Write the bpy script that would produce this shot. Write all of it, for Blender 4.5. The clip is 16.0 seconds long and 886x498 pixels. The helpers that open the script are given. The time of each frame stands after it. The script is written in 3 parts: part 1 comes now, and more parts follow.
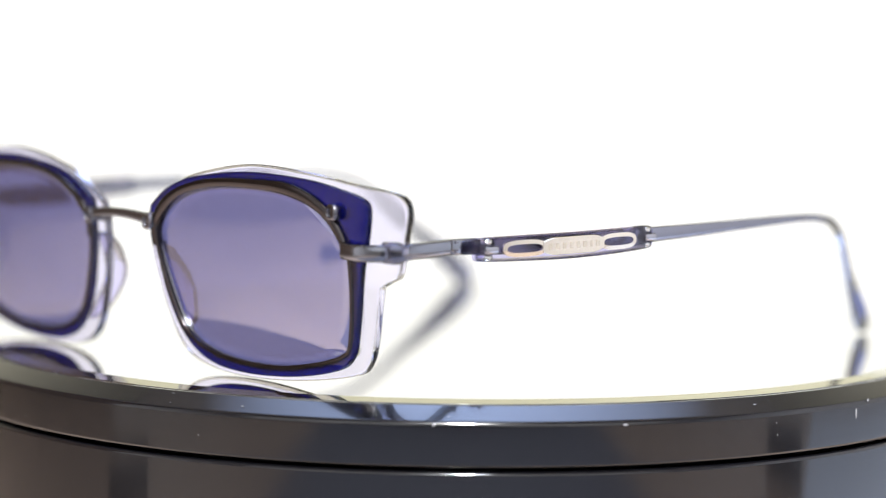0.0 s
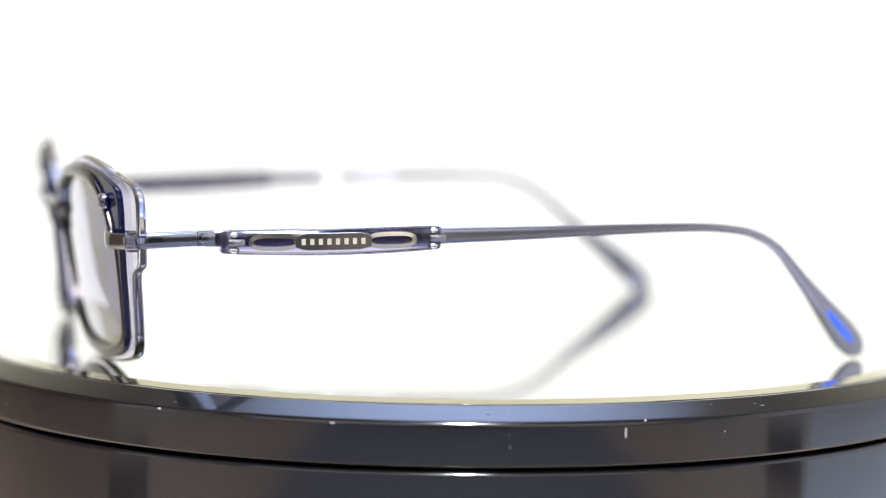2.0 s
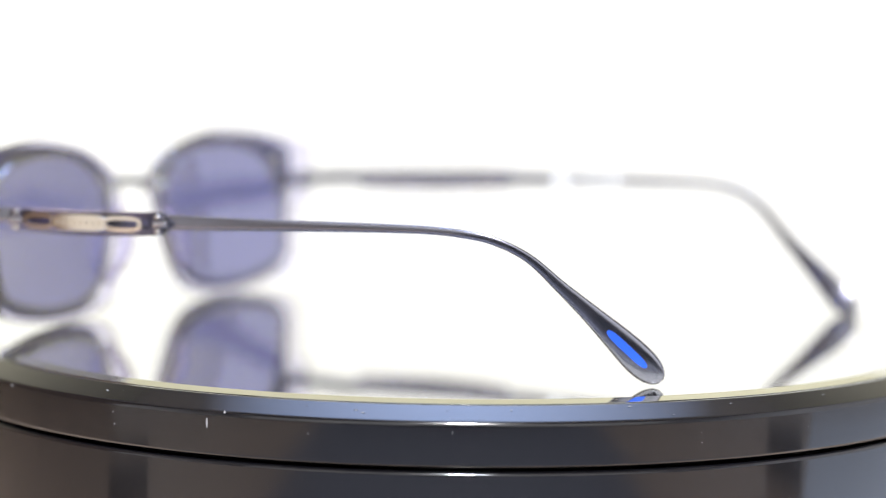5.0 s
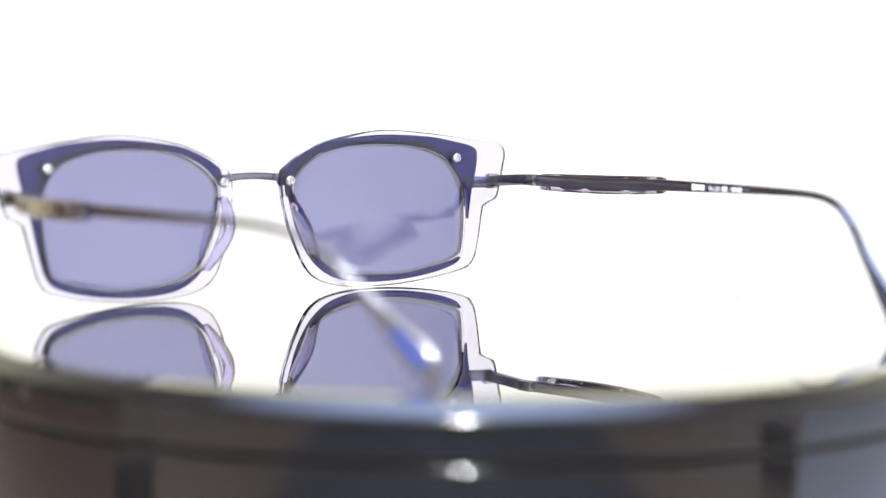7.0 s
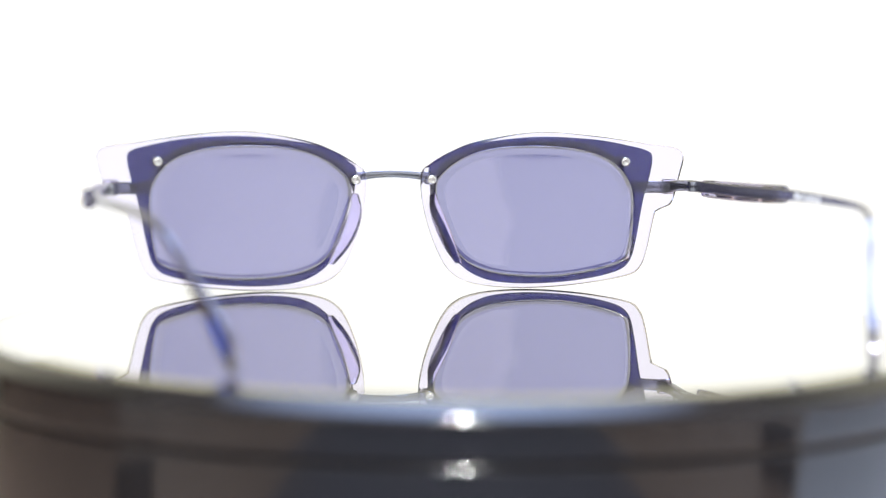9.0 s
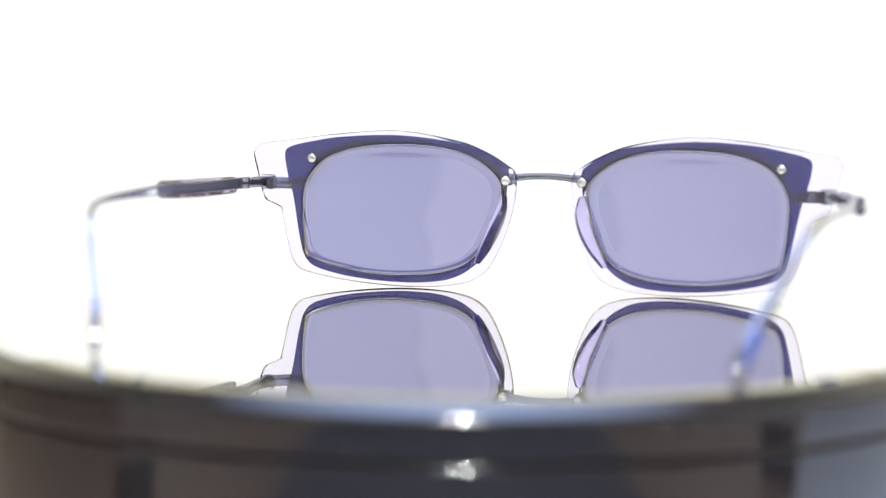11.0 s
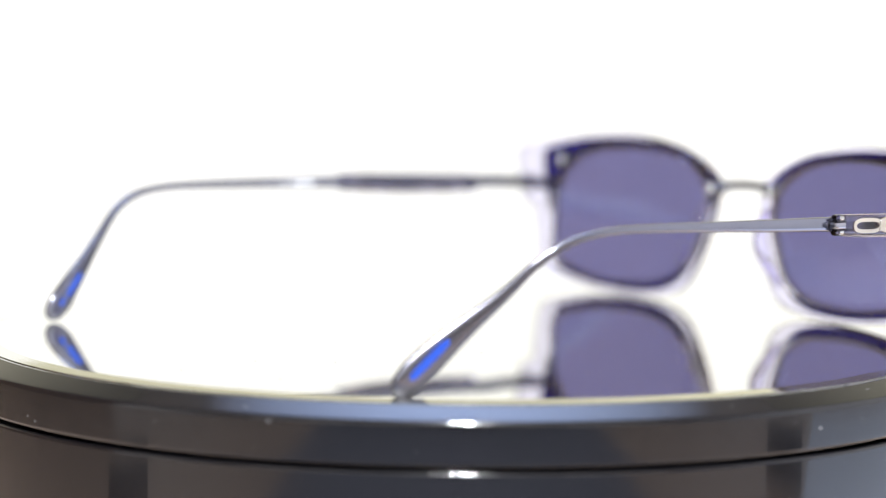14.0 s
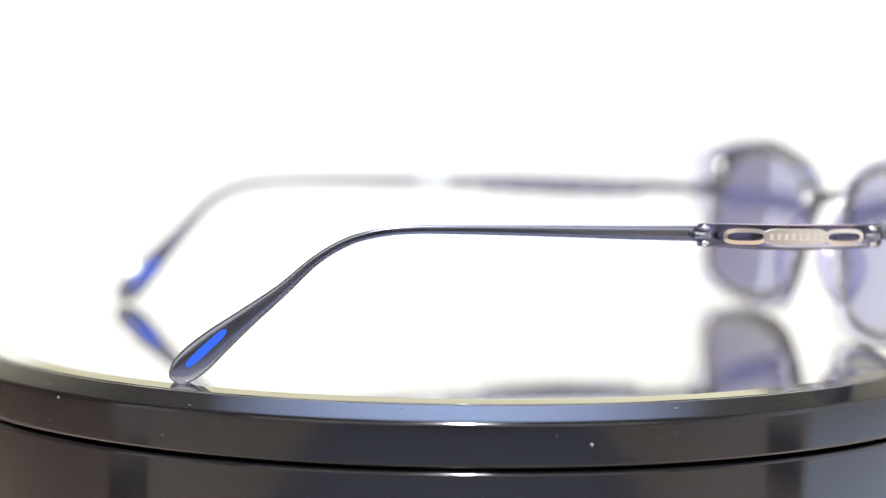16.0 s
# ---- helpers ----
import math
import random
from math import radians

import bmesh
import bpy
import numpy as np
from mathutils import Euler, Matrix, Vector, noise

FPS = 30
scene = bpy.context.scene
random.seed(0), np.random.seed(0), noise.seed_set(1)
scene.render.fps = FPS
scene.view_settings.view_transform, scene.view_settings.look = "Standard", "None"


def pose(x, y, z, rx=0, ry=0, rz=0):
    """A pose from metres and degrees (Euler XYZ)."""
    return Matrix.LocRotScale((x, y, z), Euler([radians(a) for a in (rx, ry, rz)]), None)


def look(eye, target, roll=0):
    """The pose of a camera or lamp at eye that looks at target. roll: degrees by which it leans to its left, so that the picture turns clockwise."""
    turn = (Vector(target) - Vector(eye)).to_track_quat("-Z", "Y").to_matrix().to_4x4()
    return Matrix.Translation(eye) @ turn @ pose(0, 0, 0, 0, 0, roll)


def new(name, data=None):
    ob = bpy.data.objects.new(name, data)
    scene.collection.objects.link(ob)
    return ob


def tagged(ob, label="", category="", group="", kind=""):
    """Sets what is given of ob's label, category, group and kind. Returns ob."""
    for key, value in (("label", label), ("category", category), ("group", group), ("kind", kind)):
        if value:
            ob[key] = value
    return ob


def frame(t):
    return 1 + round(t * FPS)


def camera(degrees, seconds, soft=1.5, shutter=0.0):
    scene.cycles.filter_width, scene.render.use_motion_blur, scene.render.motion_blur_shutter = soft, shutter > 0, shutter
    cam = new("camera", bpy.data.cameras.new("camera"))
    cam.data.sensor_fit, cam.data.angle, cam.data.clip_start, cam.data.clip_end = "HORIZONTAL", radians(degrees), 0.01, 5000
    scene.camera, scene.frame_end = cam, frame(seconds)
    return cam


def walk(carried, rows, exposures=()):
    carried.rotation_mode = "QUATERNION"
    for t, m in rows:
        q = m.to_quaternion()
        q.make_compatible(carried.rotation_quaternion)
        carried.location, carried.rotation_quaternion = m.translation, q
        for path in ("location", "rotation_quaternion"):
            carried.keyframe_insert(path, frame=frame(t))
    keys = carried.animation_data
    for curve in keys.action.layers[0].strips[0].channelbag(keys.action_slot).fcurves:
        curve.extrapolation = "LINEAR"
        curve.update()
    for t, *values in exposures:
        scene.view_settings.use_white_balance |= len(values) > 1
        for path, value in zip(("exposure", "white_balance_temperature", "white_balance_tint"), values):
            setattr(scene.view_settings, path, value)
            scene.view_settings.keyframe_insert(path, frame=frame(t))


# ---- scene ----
cam = camera(21.27, 16.0, soft=1.1)
# shallow depth of field; the lens refocuses between the near rim and the far side of the table
focus_mark = new("focus_mark")
cam.data.dof.use_dof = True
cam.data.dof.focus_object = focus_mark
cam.data.dof.aperture_fstop = 8.4


def eye_at(back):
    """The camera on its tripod; back: metres by which focusing draws the lens away from the table."""
    turn = Euler((radians(90 - 5.11), 0, radians(0.36))).to_matrix().to_4x4() @ pose(0, 0, 0, 0, 0, 0.70)
    return Matrix.Translation((0, -0.465, 0.0576)) @ turn @ Matrix.Translation((0, 0, back))


NEAR, MIDDLE, FAR = eye_at(0.0), eye_at(0.003), eye_at(0.0078)
walk(cam, [(0.0, NEAR), (6.3, NEAR), (6.5, FAR), (7.8, FAR), (8.0, MIDDLE), (8.65, MIDDLE), (8.85, FAR), (13.75, FAR),
           (14.0, NEAR), (16.0, NEAR)])

# ---- light ----
world = bpy.data.worlds.new("room_air")
world.use_nodes = True
world.node_tree.nodes["Background"].inputs[0].default_value = (0.75, 0.78, 0.85, 1)
world.node_tree.nodes["Background"].inputs[1].default_value = 0.15
scene.world = world
scene.view_settings.exposure = 0.0


def area_lamp(name, at, target, size_x, size_y, watts, colour, spread=180):
    lamp = bpy.data.lights.new(name, "AREA")
    lamp.spread = radians(spread)
    lamp.shape, lamp.size, lamp.size_y, lamp.energy, lamp.color = "RECTANGLE", size_x, size_y, watts, colour
    ob = new(name, lamp)
    ob.matrix_world = look(at, target)
    return tagged(ob, "unseen rectangular area lamp", "lamp")


# unseen lamp, added for the bluish sheen mirrored in the chamfer
area_lamp("overhead_fill", (0.0, 0.36, 1.35), (-0.005, -0.1, 0), 1.5, 0.9, 3.0, (0.45, 0.60, 1.0), 48)
# unseen lamp in place of the bright room that the lenses mirror
area_lamp("front_fill", (0.0, -1.42, 0.62), (0, 0, 0.05), 2.85, 1.10, 7.6, (0.96, 0.97, 1.0), 140)
area_lamp("small_lamp", (0.025, -0.85, 0.95), (0, 0, 0), 0.09, 0.12, 70.0, (0.96, 0.97, 1.0))


# ---- materials ----
def material(name, colour, rough=0.4, metal=0.0, spec=0.5, transmission=0.0, ior=1.45, coat=0.0, coat_ior=1.5, bump=0.0, bump_scale=900.0,
             vary=0.0, vary_scale=120.0, rough_vary=0.0):
    m = bpy.data.materials.new(name)
    m.use_nodes = True
    nt = m.node_tree
    p = nt.nodes["Principled BSDF"]
    p.inputs["Base Color"].default_value = (*colour, 1)
    p.inputs["Roughness"].default_value = rough
    p.inputs["Metallic"].default_value = metal
    p.inputs["IOR"].default_value = ior
    p.inputs["Specular IOR Level"].default_value = spec
    p.inputs["Transmission Weight"].default_value = transmission
    p.inputs["Coat Weight"].default_value, p.inputs["Coat IOR"].default_value = coat, coat_ior
    co = nt.nodes.new("ShaderNodeTexCoord")
    if vary:
        n = nt.nodes.new("ShaderNodeTexNoise")
        n.inputs["Scale"].default_value, n.inputs["Detail"].default_value = vary_scale, 6
        nt.links.new(co.outputs["Object"], n.inputs["Vector"])
        mix = nt.nodes.new("ShaderNodeMix")
        mix.data_type = "RGBA"
        mix.inputs["A"].default_value = (*[c * (1 - vary) for c in colour], 1)
        mix.inputs["B"].default_value = (*[min(1, c * (1 + vary)) for c in colour], 1)
        nt.links.new(n.outputs["Fac"], mix.inputs["Factor"])
        nt.links.new(mix.outputs["Result"], p.inputs["Base Color"])
    if rough_vary:
        n = nt.nodes.new("ShaderNodeTexNoise")
        n.inputs["Scale"].default_value, n.inputs["Detail"].default_value = 60, 8
        nt.links.new(co.outputs["Object"], n.inputs["Vector"])
        r = nt.nodes.new("ShaderNodeMapRange")
        r.inputs["To Min"].default_value, r.inputs["To Max"].default_value = rough, rough + rough_vary
        nt.links.new(n.outputs["Fac"], r.inputs["Value"])
        nt.links.new(r.outputs["Result"], p.inputs["Roughness"])
    if bump:
        n = nt.nodes.new("ShaderNodeTexNoise")
        n.inputs["Scale"].default_value, n.inputs["Detail"].default_value = bump_scale, 4
        nt.links.new(co.outputs["Object"], n.inputs["Vector"])
        b = nt.nodes.new("ShaderNodeBump")
        b.inputs["Strength"].default_value, b.inputs["Distance"].default_value = bump, 0.0002
        nt.links.new(n.outputs["Fac"], b.inputs["Height"])
        nt.links.new(b.outputs["Normal"], p.inputs["Normal"])
    return m


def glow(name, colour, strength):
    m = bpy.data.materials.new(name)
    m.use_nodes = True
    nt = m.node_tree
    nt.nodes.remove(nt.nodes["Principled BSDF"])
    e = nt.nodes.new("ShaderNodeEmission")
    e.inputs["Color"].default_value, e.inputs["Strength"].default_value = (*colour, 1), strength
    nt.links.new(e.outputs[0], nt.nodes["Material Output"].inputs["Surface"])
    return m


LENS = material("violet_lens", (0.178, 0.182, 0.41), rough=0.0, transmission=1.0, ior=1.6, coat=1.0, coat_ior=2.25)
CLEAR = material("clear_lilac_acetate", (0.82, 0.80, 0.945), rough=0.03, transmission=1.0, ior=1.43)
PAD = material("violet_clear_acetate", (0.70, 0.67, 0.90), rough=0.03, transmission=1.0, ior=1.46)
BLUE = material("blue_acetate", (0.009, 0.010, 0.140), rough=0.03, transmission=0.9, ior=1.48)
GUN = material("gunmetal", (0.075, 0.068, 0.07), rough=0.15, metal=1.0, bump=0.04, rough_vary=0.10)
CHROME = material("dark_chrome", (0.27, 0.285, 0.33), rough=0.10, metal=1.0, bump=0.04, rough_vary=0.08)
WIRE = material("polished_wire", (0.42, 0.42, 0.46), rough=0.12, metal=1.0, bump=0.08, rough_vary=0.10)
STEEL = material("blue_grey_steel", (0.29, 0.295, 0.35), rough=0.13, metal=1.0, rough_vary=0.08)
SLEEVE = material("smoky_violet_acetate", (0.56, 0.54, 0.74), rough=0.03, transmission=1.0, ior=1.48)
GOLD = material("pale_gold", (0.86, 0.78, 0.66), rough=0.15, metal=1.0, bump=0.03, vary=0.06)
ENGRAVE = material("raised_pale_mark", (0.66, 0.60, 0.50), rough=0.42, metal=0.95)
INLAY = material("cobalt_inlay", (0.012, 0.052, 0.33), rough=0.25, coat=0.3)
NUT = material("grey_nut", (0.22, 0.22, 0.25), rough=0.16, metal=1.0, bump=0.1)
SILVER = material("silver_screw", (0.72, 0.72, 0.71), rough=0.22, metal=1.0)
PRINT = material("pale_print", (0.5, 0.52, 0.56), rough=0.5)
BLACK = material("gloss_black_plastic", (0.003, 0.003, 0.004), rough=0.075, coat=0.6, bump=0.03, bump_scale=300, rough_vary=0.10)
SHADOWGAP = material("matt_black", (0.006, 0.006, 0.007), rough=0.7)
MIRROR = material("mirror_silver", (0.80, 0.797, 0.74), rough=0.004, metal=1.0)
BEVEL = material("mirror_bevel", (0.73, 0.73, 0.65), rough=0.05, metal=1.0)
DUST = material("pale_dust", (0.22, 0.22, 0.23), rough=0.8, vary=0.15)
WEST = material("warm_grey_wall", (0.70, 0.68, 0.67), rough=0.8, vary=0.08, vary_scale=3, bump=0.1)
SOUTH = material("dark_reflection_cloth", (0.15, 0.145, 0.165), rough=0.9, vary=0.2, vary_scale=8, bump=0.2)
SIDE = material("pale_wall", (0.78, 0.80, 0.87), rough=0.85, vary=0.06, vary_scale=3, bump=0.1)
TABLE = material("grey_brown_table", (0.52, 0.405, 0.325), rough=0.14, vary=0.08, vary_scale=9, bump=0.1)
BACK = material("olive_wall", (0.40, 0.385, 0.29), rough=0.85, vary=0.06, vary_scale=3, bump=0.1)
WALL = material("off_white_wall", (0.66, 0.61, 0.57), rough=0.85, vary=0.05, vary_scale=3, bump=0.1)
BROWN_CLOTH = material("brown_reflection_cloth", (0.15, 0.10, 0.072), rough=0.9, vary=0.2, vary_scale=8, bump=0.2)
DARK = material("dark_case", (0.015, 0.017, 0.024), rough=0.5, vary=0.2)
TINT_SHEET = material("pale_blue_reflector", (0.52, 0.58, 0.70), rough=0.7, vary=0.05, vary_scale=12, bump=0.1)
DARK_SHEET = material("blue_grey_dark_sheet", (0.085, 0.092, 0.120), rough=0.6, vary=0.15, vary_scale=20, bump=0.2)
DESK = material("desk_wood", (0.22, 0.17, 0.13), rough=0.45, vary=0.2, vary_scale=14, bump=0.1)
# the backdrop emits its brightness instead of being lit by the lamps
BACKDROP = glow("glowing_white_backdrop", (1.0, 0.992, 0.965), 1.22)


# ---- mesh helpers; lengths in millimetres ----
def finish(name, bm, mat, parent=None, label="", smooth=True, m=None):
    if m is not None:
        bm.transform(m)
    bmesh.ops.scale(bm, vec=(0.001, 0.001, 0.001), verts=bm.verts)
    bmesh.ops.recalc_face_normals(bm, faces=bm.faces)
    mesh = bpy.data.meshes.new(name)
    bm.to_mesh(mesh)
    bm.free()
    mesh.materials.append(mat)
    if smooth:
        mesh.polygons.foreach_set("use_smooth", [True] * len(mesh.polygons))
        mesh.set_sharp_from_angle(angle=radians(38))
    ob = new(name, mesh)
    if parent:
        ob.parent = parent
    if label:
        tagged(ob, label)
    return ob


def even(ob):
    """Keep broad faces flat-shaded beside their rounded edges."""
    ob.modifiers.new("even_normals", "WEIGHTED_NORMAL").weight = 80
    return ob


def closed_curve(ctrl, steps=10):
    """A closed smooth curve through the corner points (Catmull-Rom)."""
    c = [Vector(p) for p in ctrl]
    n, out = len(c), []
    for i in range(n):
        p0, p1, p2, p3 = c[i - 1], c[i], c[(i + 1) % n], c[(i + 2) % n]
        for k in range(steps):
            t = k / steps
            out.append(0.5 * (2 * p1 + (p2 - p0) * t + (2 * p0 - 5 * p1 + 4 * p2 - p3) * t * t + (3 * p1 - p0 - 3 * p2 + p3) * t ** 3))
    return out


def open_curve(ctrl, steps=8):
    c = [Vector(p) for p in ctrl]
    c = [2 * c[0] - c[1], *c, 2 * c[-1] - c[-2]]
    out = []
    for i in range(1, len(c) - 2):
        p0, p1, p2, p3 = c[i - 1], c[i], c[i + 1], c[i + 2]
        for k in range(steps):
            t = k / steps
            out.append(0.5 * (2 * p1 + (p2 - p0) * t + (2 * p0 - 5 * p1 + 4 * p2 - p3) * t * t + (3 * p1 - p0 - 3 * p2 + p3) * t ** 3))
    return out + [c[-2]]


def radii(poly, centre, angles):
    """How far the closed curve lies from centre in each direction."""
    out = []
    for a in angles:
        dx, dz, best = math.cos(a), math.sin(a), 0.0
        for i in range(len(poly)):
            ax, az = poly[i - 1][0] - centre[0], poly[i - 1][1] - centre[1]
            bx, bz = poly[i][0] - centre[0], poly[i][1] - centre[1]
            ca, cb = dx * az - dz * ax, dx * bz - dz * bx
            if ca * cb <= 0 and ca != cb:
                f = ca / (ca - cb)
                r = (ax + f * (bx - ax)) * dx + (az + f * (bz - az)) * dz
                best = max(best, r)
        out.append(best)
    return out


def loft(bm, rings, closed=True, caps=False):
    """Skin a row of equal rings of points; closed joins the last ring to the first."""
    rows = [[bm.verts.new(p) for p in ring] for ring in rings]
    n = len(rows)
    for i in range(n if closed else n - 1):
        a, b = rows[i], rows[(i + 1) % n]
        for k in range(len(a)):
            j = (k + 1) % len(a)
            bm.faces.new((a[k], a[j], b[j], b[k]))
    if caps and not closed:
        bm.faces.new(rows[0])
        bm.faces.new(list(reversed(rows[-1])))
    return rows


def turned(bm, profile, segments=192):
    """A body of revolution about z from (radius, z) points of an open or closed profile (closed)."""
    rings = []
    for i in range(segments):
        a = 2 * math.pi * i / segments
        rings.append([(r * math.cos(a), r * math.sin(a), z) for r, z in profile])
    loft(bm, rings)


def box(bm, x0, x1, y0, y1, z0, z1, bevel=0.0):
    made = bmesh.ops.create_cube(bm, size=1.0)["verts"]
    for v in made:
        v.co = ((x0 + x1) / 2 + v.co.x * (x1 - x0), (y0 + y1) / 2 + v.co.y * (y1 - y0), (z0 + z1) / 2 + v.co.z * (z1 - z0))
    if bevel:
        edges = {e for v in made for e in v.link_edges}
        bmesh.ops.bevel(bm, geom=list(edges), offset=bevel, segments=2, affect="EDGES", profile=0.5)


def sweep(bm, path, sizes, side=None, corners=12, power=2.6):
    """A rounded bar along path; sizes: half thickness across and half height at each point."""
    rings, n = [], len(path)
    for i in range(n):
        d = (path[min(i + 1, n - 1)] - path[max(i - 1, 0)]).normalized()
        s = side[i] if side else d.cross(Vector((0, 0, 1))).normalized()
        u = s.cross(d).normalized()
        w, h = sizes[i]
        ring = []
        for k in range(corners):
            a = 2 * math.pi * (k + 0.5) / corners
            c, q = math.cos(a), math.sin(a)
            e = 2 / power
            ring.append(path[i] + s * (w * math.copysign(abs(c) ** e, c)) + u * (h * math.copysign(abs(q) ** e, q)))
        rings.append(ring)
    loft(bm, rings, closed=False, caps=True)


def lettering(bm, text, size, at, way):
    """Flat letters on a temple's inner face, standing up along z; way: -1 runs towards the tip, 1 towards the hinge."""
    curve = bpy.data.curves.new("lettering", "FONT")
    curve.body, curve.size, curve.resolution_u, curve.extrude = text, size, 2, 0.03
    ob = bpy.data.objects.new("lettering", curve)
    mesh = bpy.data.meshes.new_from_object(ob)
    mesh.transform(Matrix(((0, 0, -1, at.x), (way, 0, 0, at.y), (0, 1, 0, at.z), (0, 0, 0, 1))))
    mesh.transform(Matrix.Translation(at) @ Matrix(((1, 0.072, 0, 0), (0, 1, 0, 0), (0, 0, 1, 0), (0, 0, 0, 1))) @ Matrix.Translation(-at))
    bm.from_mesh(mesh)
    bpy.data.objects.remove(ob)
    bpy.data.curves.remove(curve)
    bpy.data.meshes.remove(mesh)


# ---- the room round the table ----
def curtain(m, length, mat, label):
    """A cloth in soft folds along its own x axis; unseen, added to darken reflections."""
    bm, rows = bmesh.new(), []
    for k in range(121):
        x, y = length * (k / 120 - 0.5), 2.5 * math.sin(k * 0.33) + 1.0 * math.sin(k * 0.9)
        rows.append([bm.verts.new(p) for p in ((x, y, -780), (x, y, 1500), (x, y - 6, 1500), (x, y - 6, -780))])
    for a, b in zip(rows, rows[1:]):
        for k in range(4):
            bm.faces.new((a[k], a[(k + 1) % 4], b[(k + 1) % 4], b[k]))
    bm.faces.new(rows[0])
    bm.faces.new(list(reversed(rows[-1])))
    tagged(finish("curtain", bm, mat, m=m), label, "curtain")


def build_room():
    bm = bmesh.new()
    # paper sweep behind the table: a wall that curves forward at its foot; the paper glows itself
    prof = [(620, 150), (620, 110), (620, 60)]
    for k in range(1, 9):
        a = k / 8 * math.pi / 2
        prof.append((620 - 200 * (1 - math.cos(a)), 60 - 200 * math.sin(a)))
    rows = []
    for y, z in prof:
        rows.append([bm.verts.new((x, y, z)) for x in (-450, -225, 0, 225, 450)])
    for a, b in zip(rows, rows[1:]):
        for k in range(4):
            bm.faces.new((a[k], a[k + 1], b[k + 1], b[k]))
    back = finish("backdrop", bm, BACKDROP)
    tagged(back, "plain white backdrop behind the table, glowing itself in place of lamplight", "backdrop", kind="structure")

    for name, b in (("wall_south", (-1500, 1500, -1900, -1860, -800, 1700)), ("wall_west", (-1540, -1500, -1860, 900, -800, 1700)),
                    ("wall_east", (1500, 1540, -1860, 900, -800, 1700)), ("wall_north", (-1500, 1500, 900, 940, -800, 1700))):
        bm = bmesh.new()
        box(bm, *b)
        tagged(finish(name, bm, {"wall_west": WEST, "wall_east": SIDE, "wall_south": WEST, "wall_north": BACK}[name], smooth=False),
               {"wall_west": "plain warm grey room wall", "wall_east": "plain pale grey room wall", "wall_south": "plain warm grey wall behind the camera",
                "wall_north": "plain olive grey room wall"}[name], "wall", kind="structure")
    for m, length, mat, label in ((pose(0, -1835, 0), 1560, SOUTH, "dark grey cloth in folds, added unseen to darken reflections"),
                                  (pose(-1470, 250, 0, 0, 0, 90), 1240, BROWN_CLOTH, "brown cloth in folds by the side wall, added unseen to darken reflections")):
        curtain(m, length, mat, label)
    bm = bmesh.new()
    box(bm, -1540, 1540, -1900, 940, 1700, 1740)
    tagged(finish("ceiling", bm, WALL, smooth=False), "plain off-white ceiling", "ceiling", kind="structure")
    bm = bmesh.new()
    box(bm, -1540, 1540, -1900, 940, -840, -800)
    tagged(finish("floor", bm, DESK, smooth=False), "brown wooden room floor", "floor", kind="structure")

    bm = bmesh.new()
    box(bm, -1000, 1000, -950, 420, -170, -142, 4)
    tagged(finish("table", bm, TABLE), "polished grey-brown table top under the turntable", "table", kind="structure")
    # unseen sheet, added so that the rim mirrors a dark middle
    bm = bmesh.new()
    box(bm, -430, 450, -935, -170, -142, -138.5, 1.2)
    tagged(finish("rim_darkener", bm, DARK_SHEET), "thin dark blue-grey sheet, added unseen to darken the rim's reflection", "mat")
    # unseen sheet, added to give the housing's right side a bluish tone
    bm = bmesh.new()
    box(bm, 480, 960, -185, 400, -142, -140.8, 0.3)
    tagged(finish("blue_reflector", bm, TINT_SHEET), "large pale blue-grey sheet, added unseen to tint the housing", "card")
    for x, y, w, d, h in ((-640, -245, 8, 62, 20), (715, -258, 8, 62, 26)):
        bm = bmesh.new()
        box(bm, x - w, x + w, y - d, y + d, -142, -142 + h, 2)
        tagged(finish("equipment_case", bm, DARK), "low dark case lying on the table beside the turntable", "case")


build_room()


def build_camera_rig():
    """The dark camera on its hanging rod behind the lens; seen only mirrored in the shiny parts."""
    rig = new("camera_rig")
    tagged(rig, "dark grey camera body hung on a thin ceiling rod", "camera")
    bm = bmesh.new()
    box(bm, -65, 65, -585, -500, -50, 92, 12)
    finish("camera_body", bm, DARK, rig)
    bm = bmesh.new()
    rod = [Vector((0, -560, 90)), Vector((0, -560, 900)), Vector((0, -560, 1700))]
    sweep(bm, rod, [(7, 7)] * 3, [Vector((1, 0, 0))] * 3, corners=10, power=2)
    finish("rod", bm, DARK, rig)


build_camera_rig()


# ---- turntable ----
def arc(r, z, rad, a0, a1, n=5):
    return [(r + rad * math.cos(radians(a0 + (a1 - a0) * k / n)), z + rad * math.sin(radians(a0 + (a1 - a0) * k / n))) for k in range(n + 1)]


def build_base():
    base = new("turntable")
    tagged(base, "glossy black round plastic turntable housing", "turntable")
    bm = bmesh.new()
    prof = [(20, -10.6), *arc(97.4, -11.2, 0.6, 90, 0, 6), (98.0, -40), (98.0, -140), *arc(97.0, -141, 1.0, 0, -90, 4), (20, -142)]
    turned(bm, prof, 224)
    even(finish("housing", bm, BLACK, base, "glossy black round housing"))
    bm = bmesh.new()
    turned(bm, [(10, -11.0), (93.0, -11.0), (93.0, -9.97), (10, -9.97)], 128)
    finish("spindle_plate", bm, SHADOWGAP, base, "matt black plate in the gap under the platform")
    return base


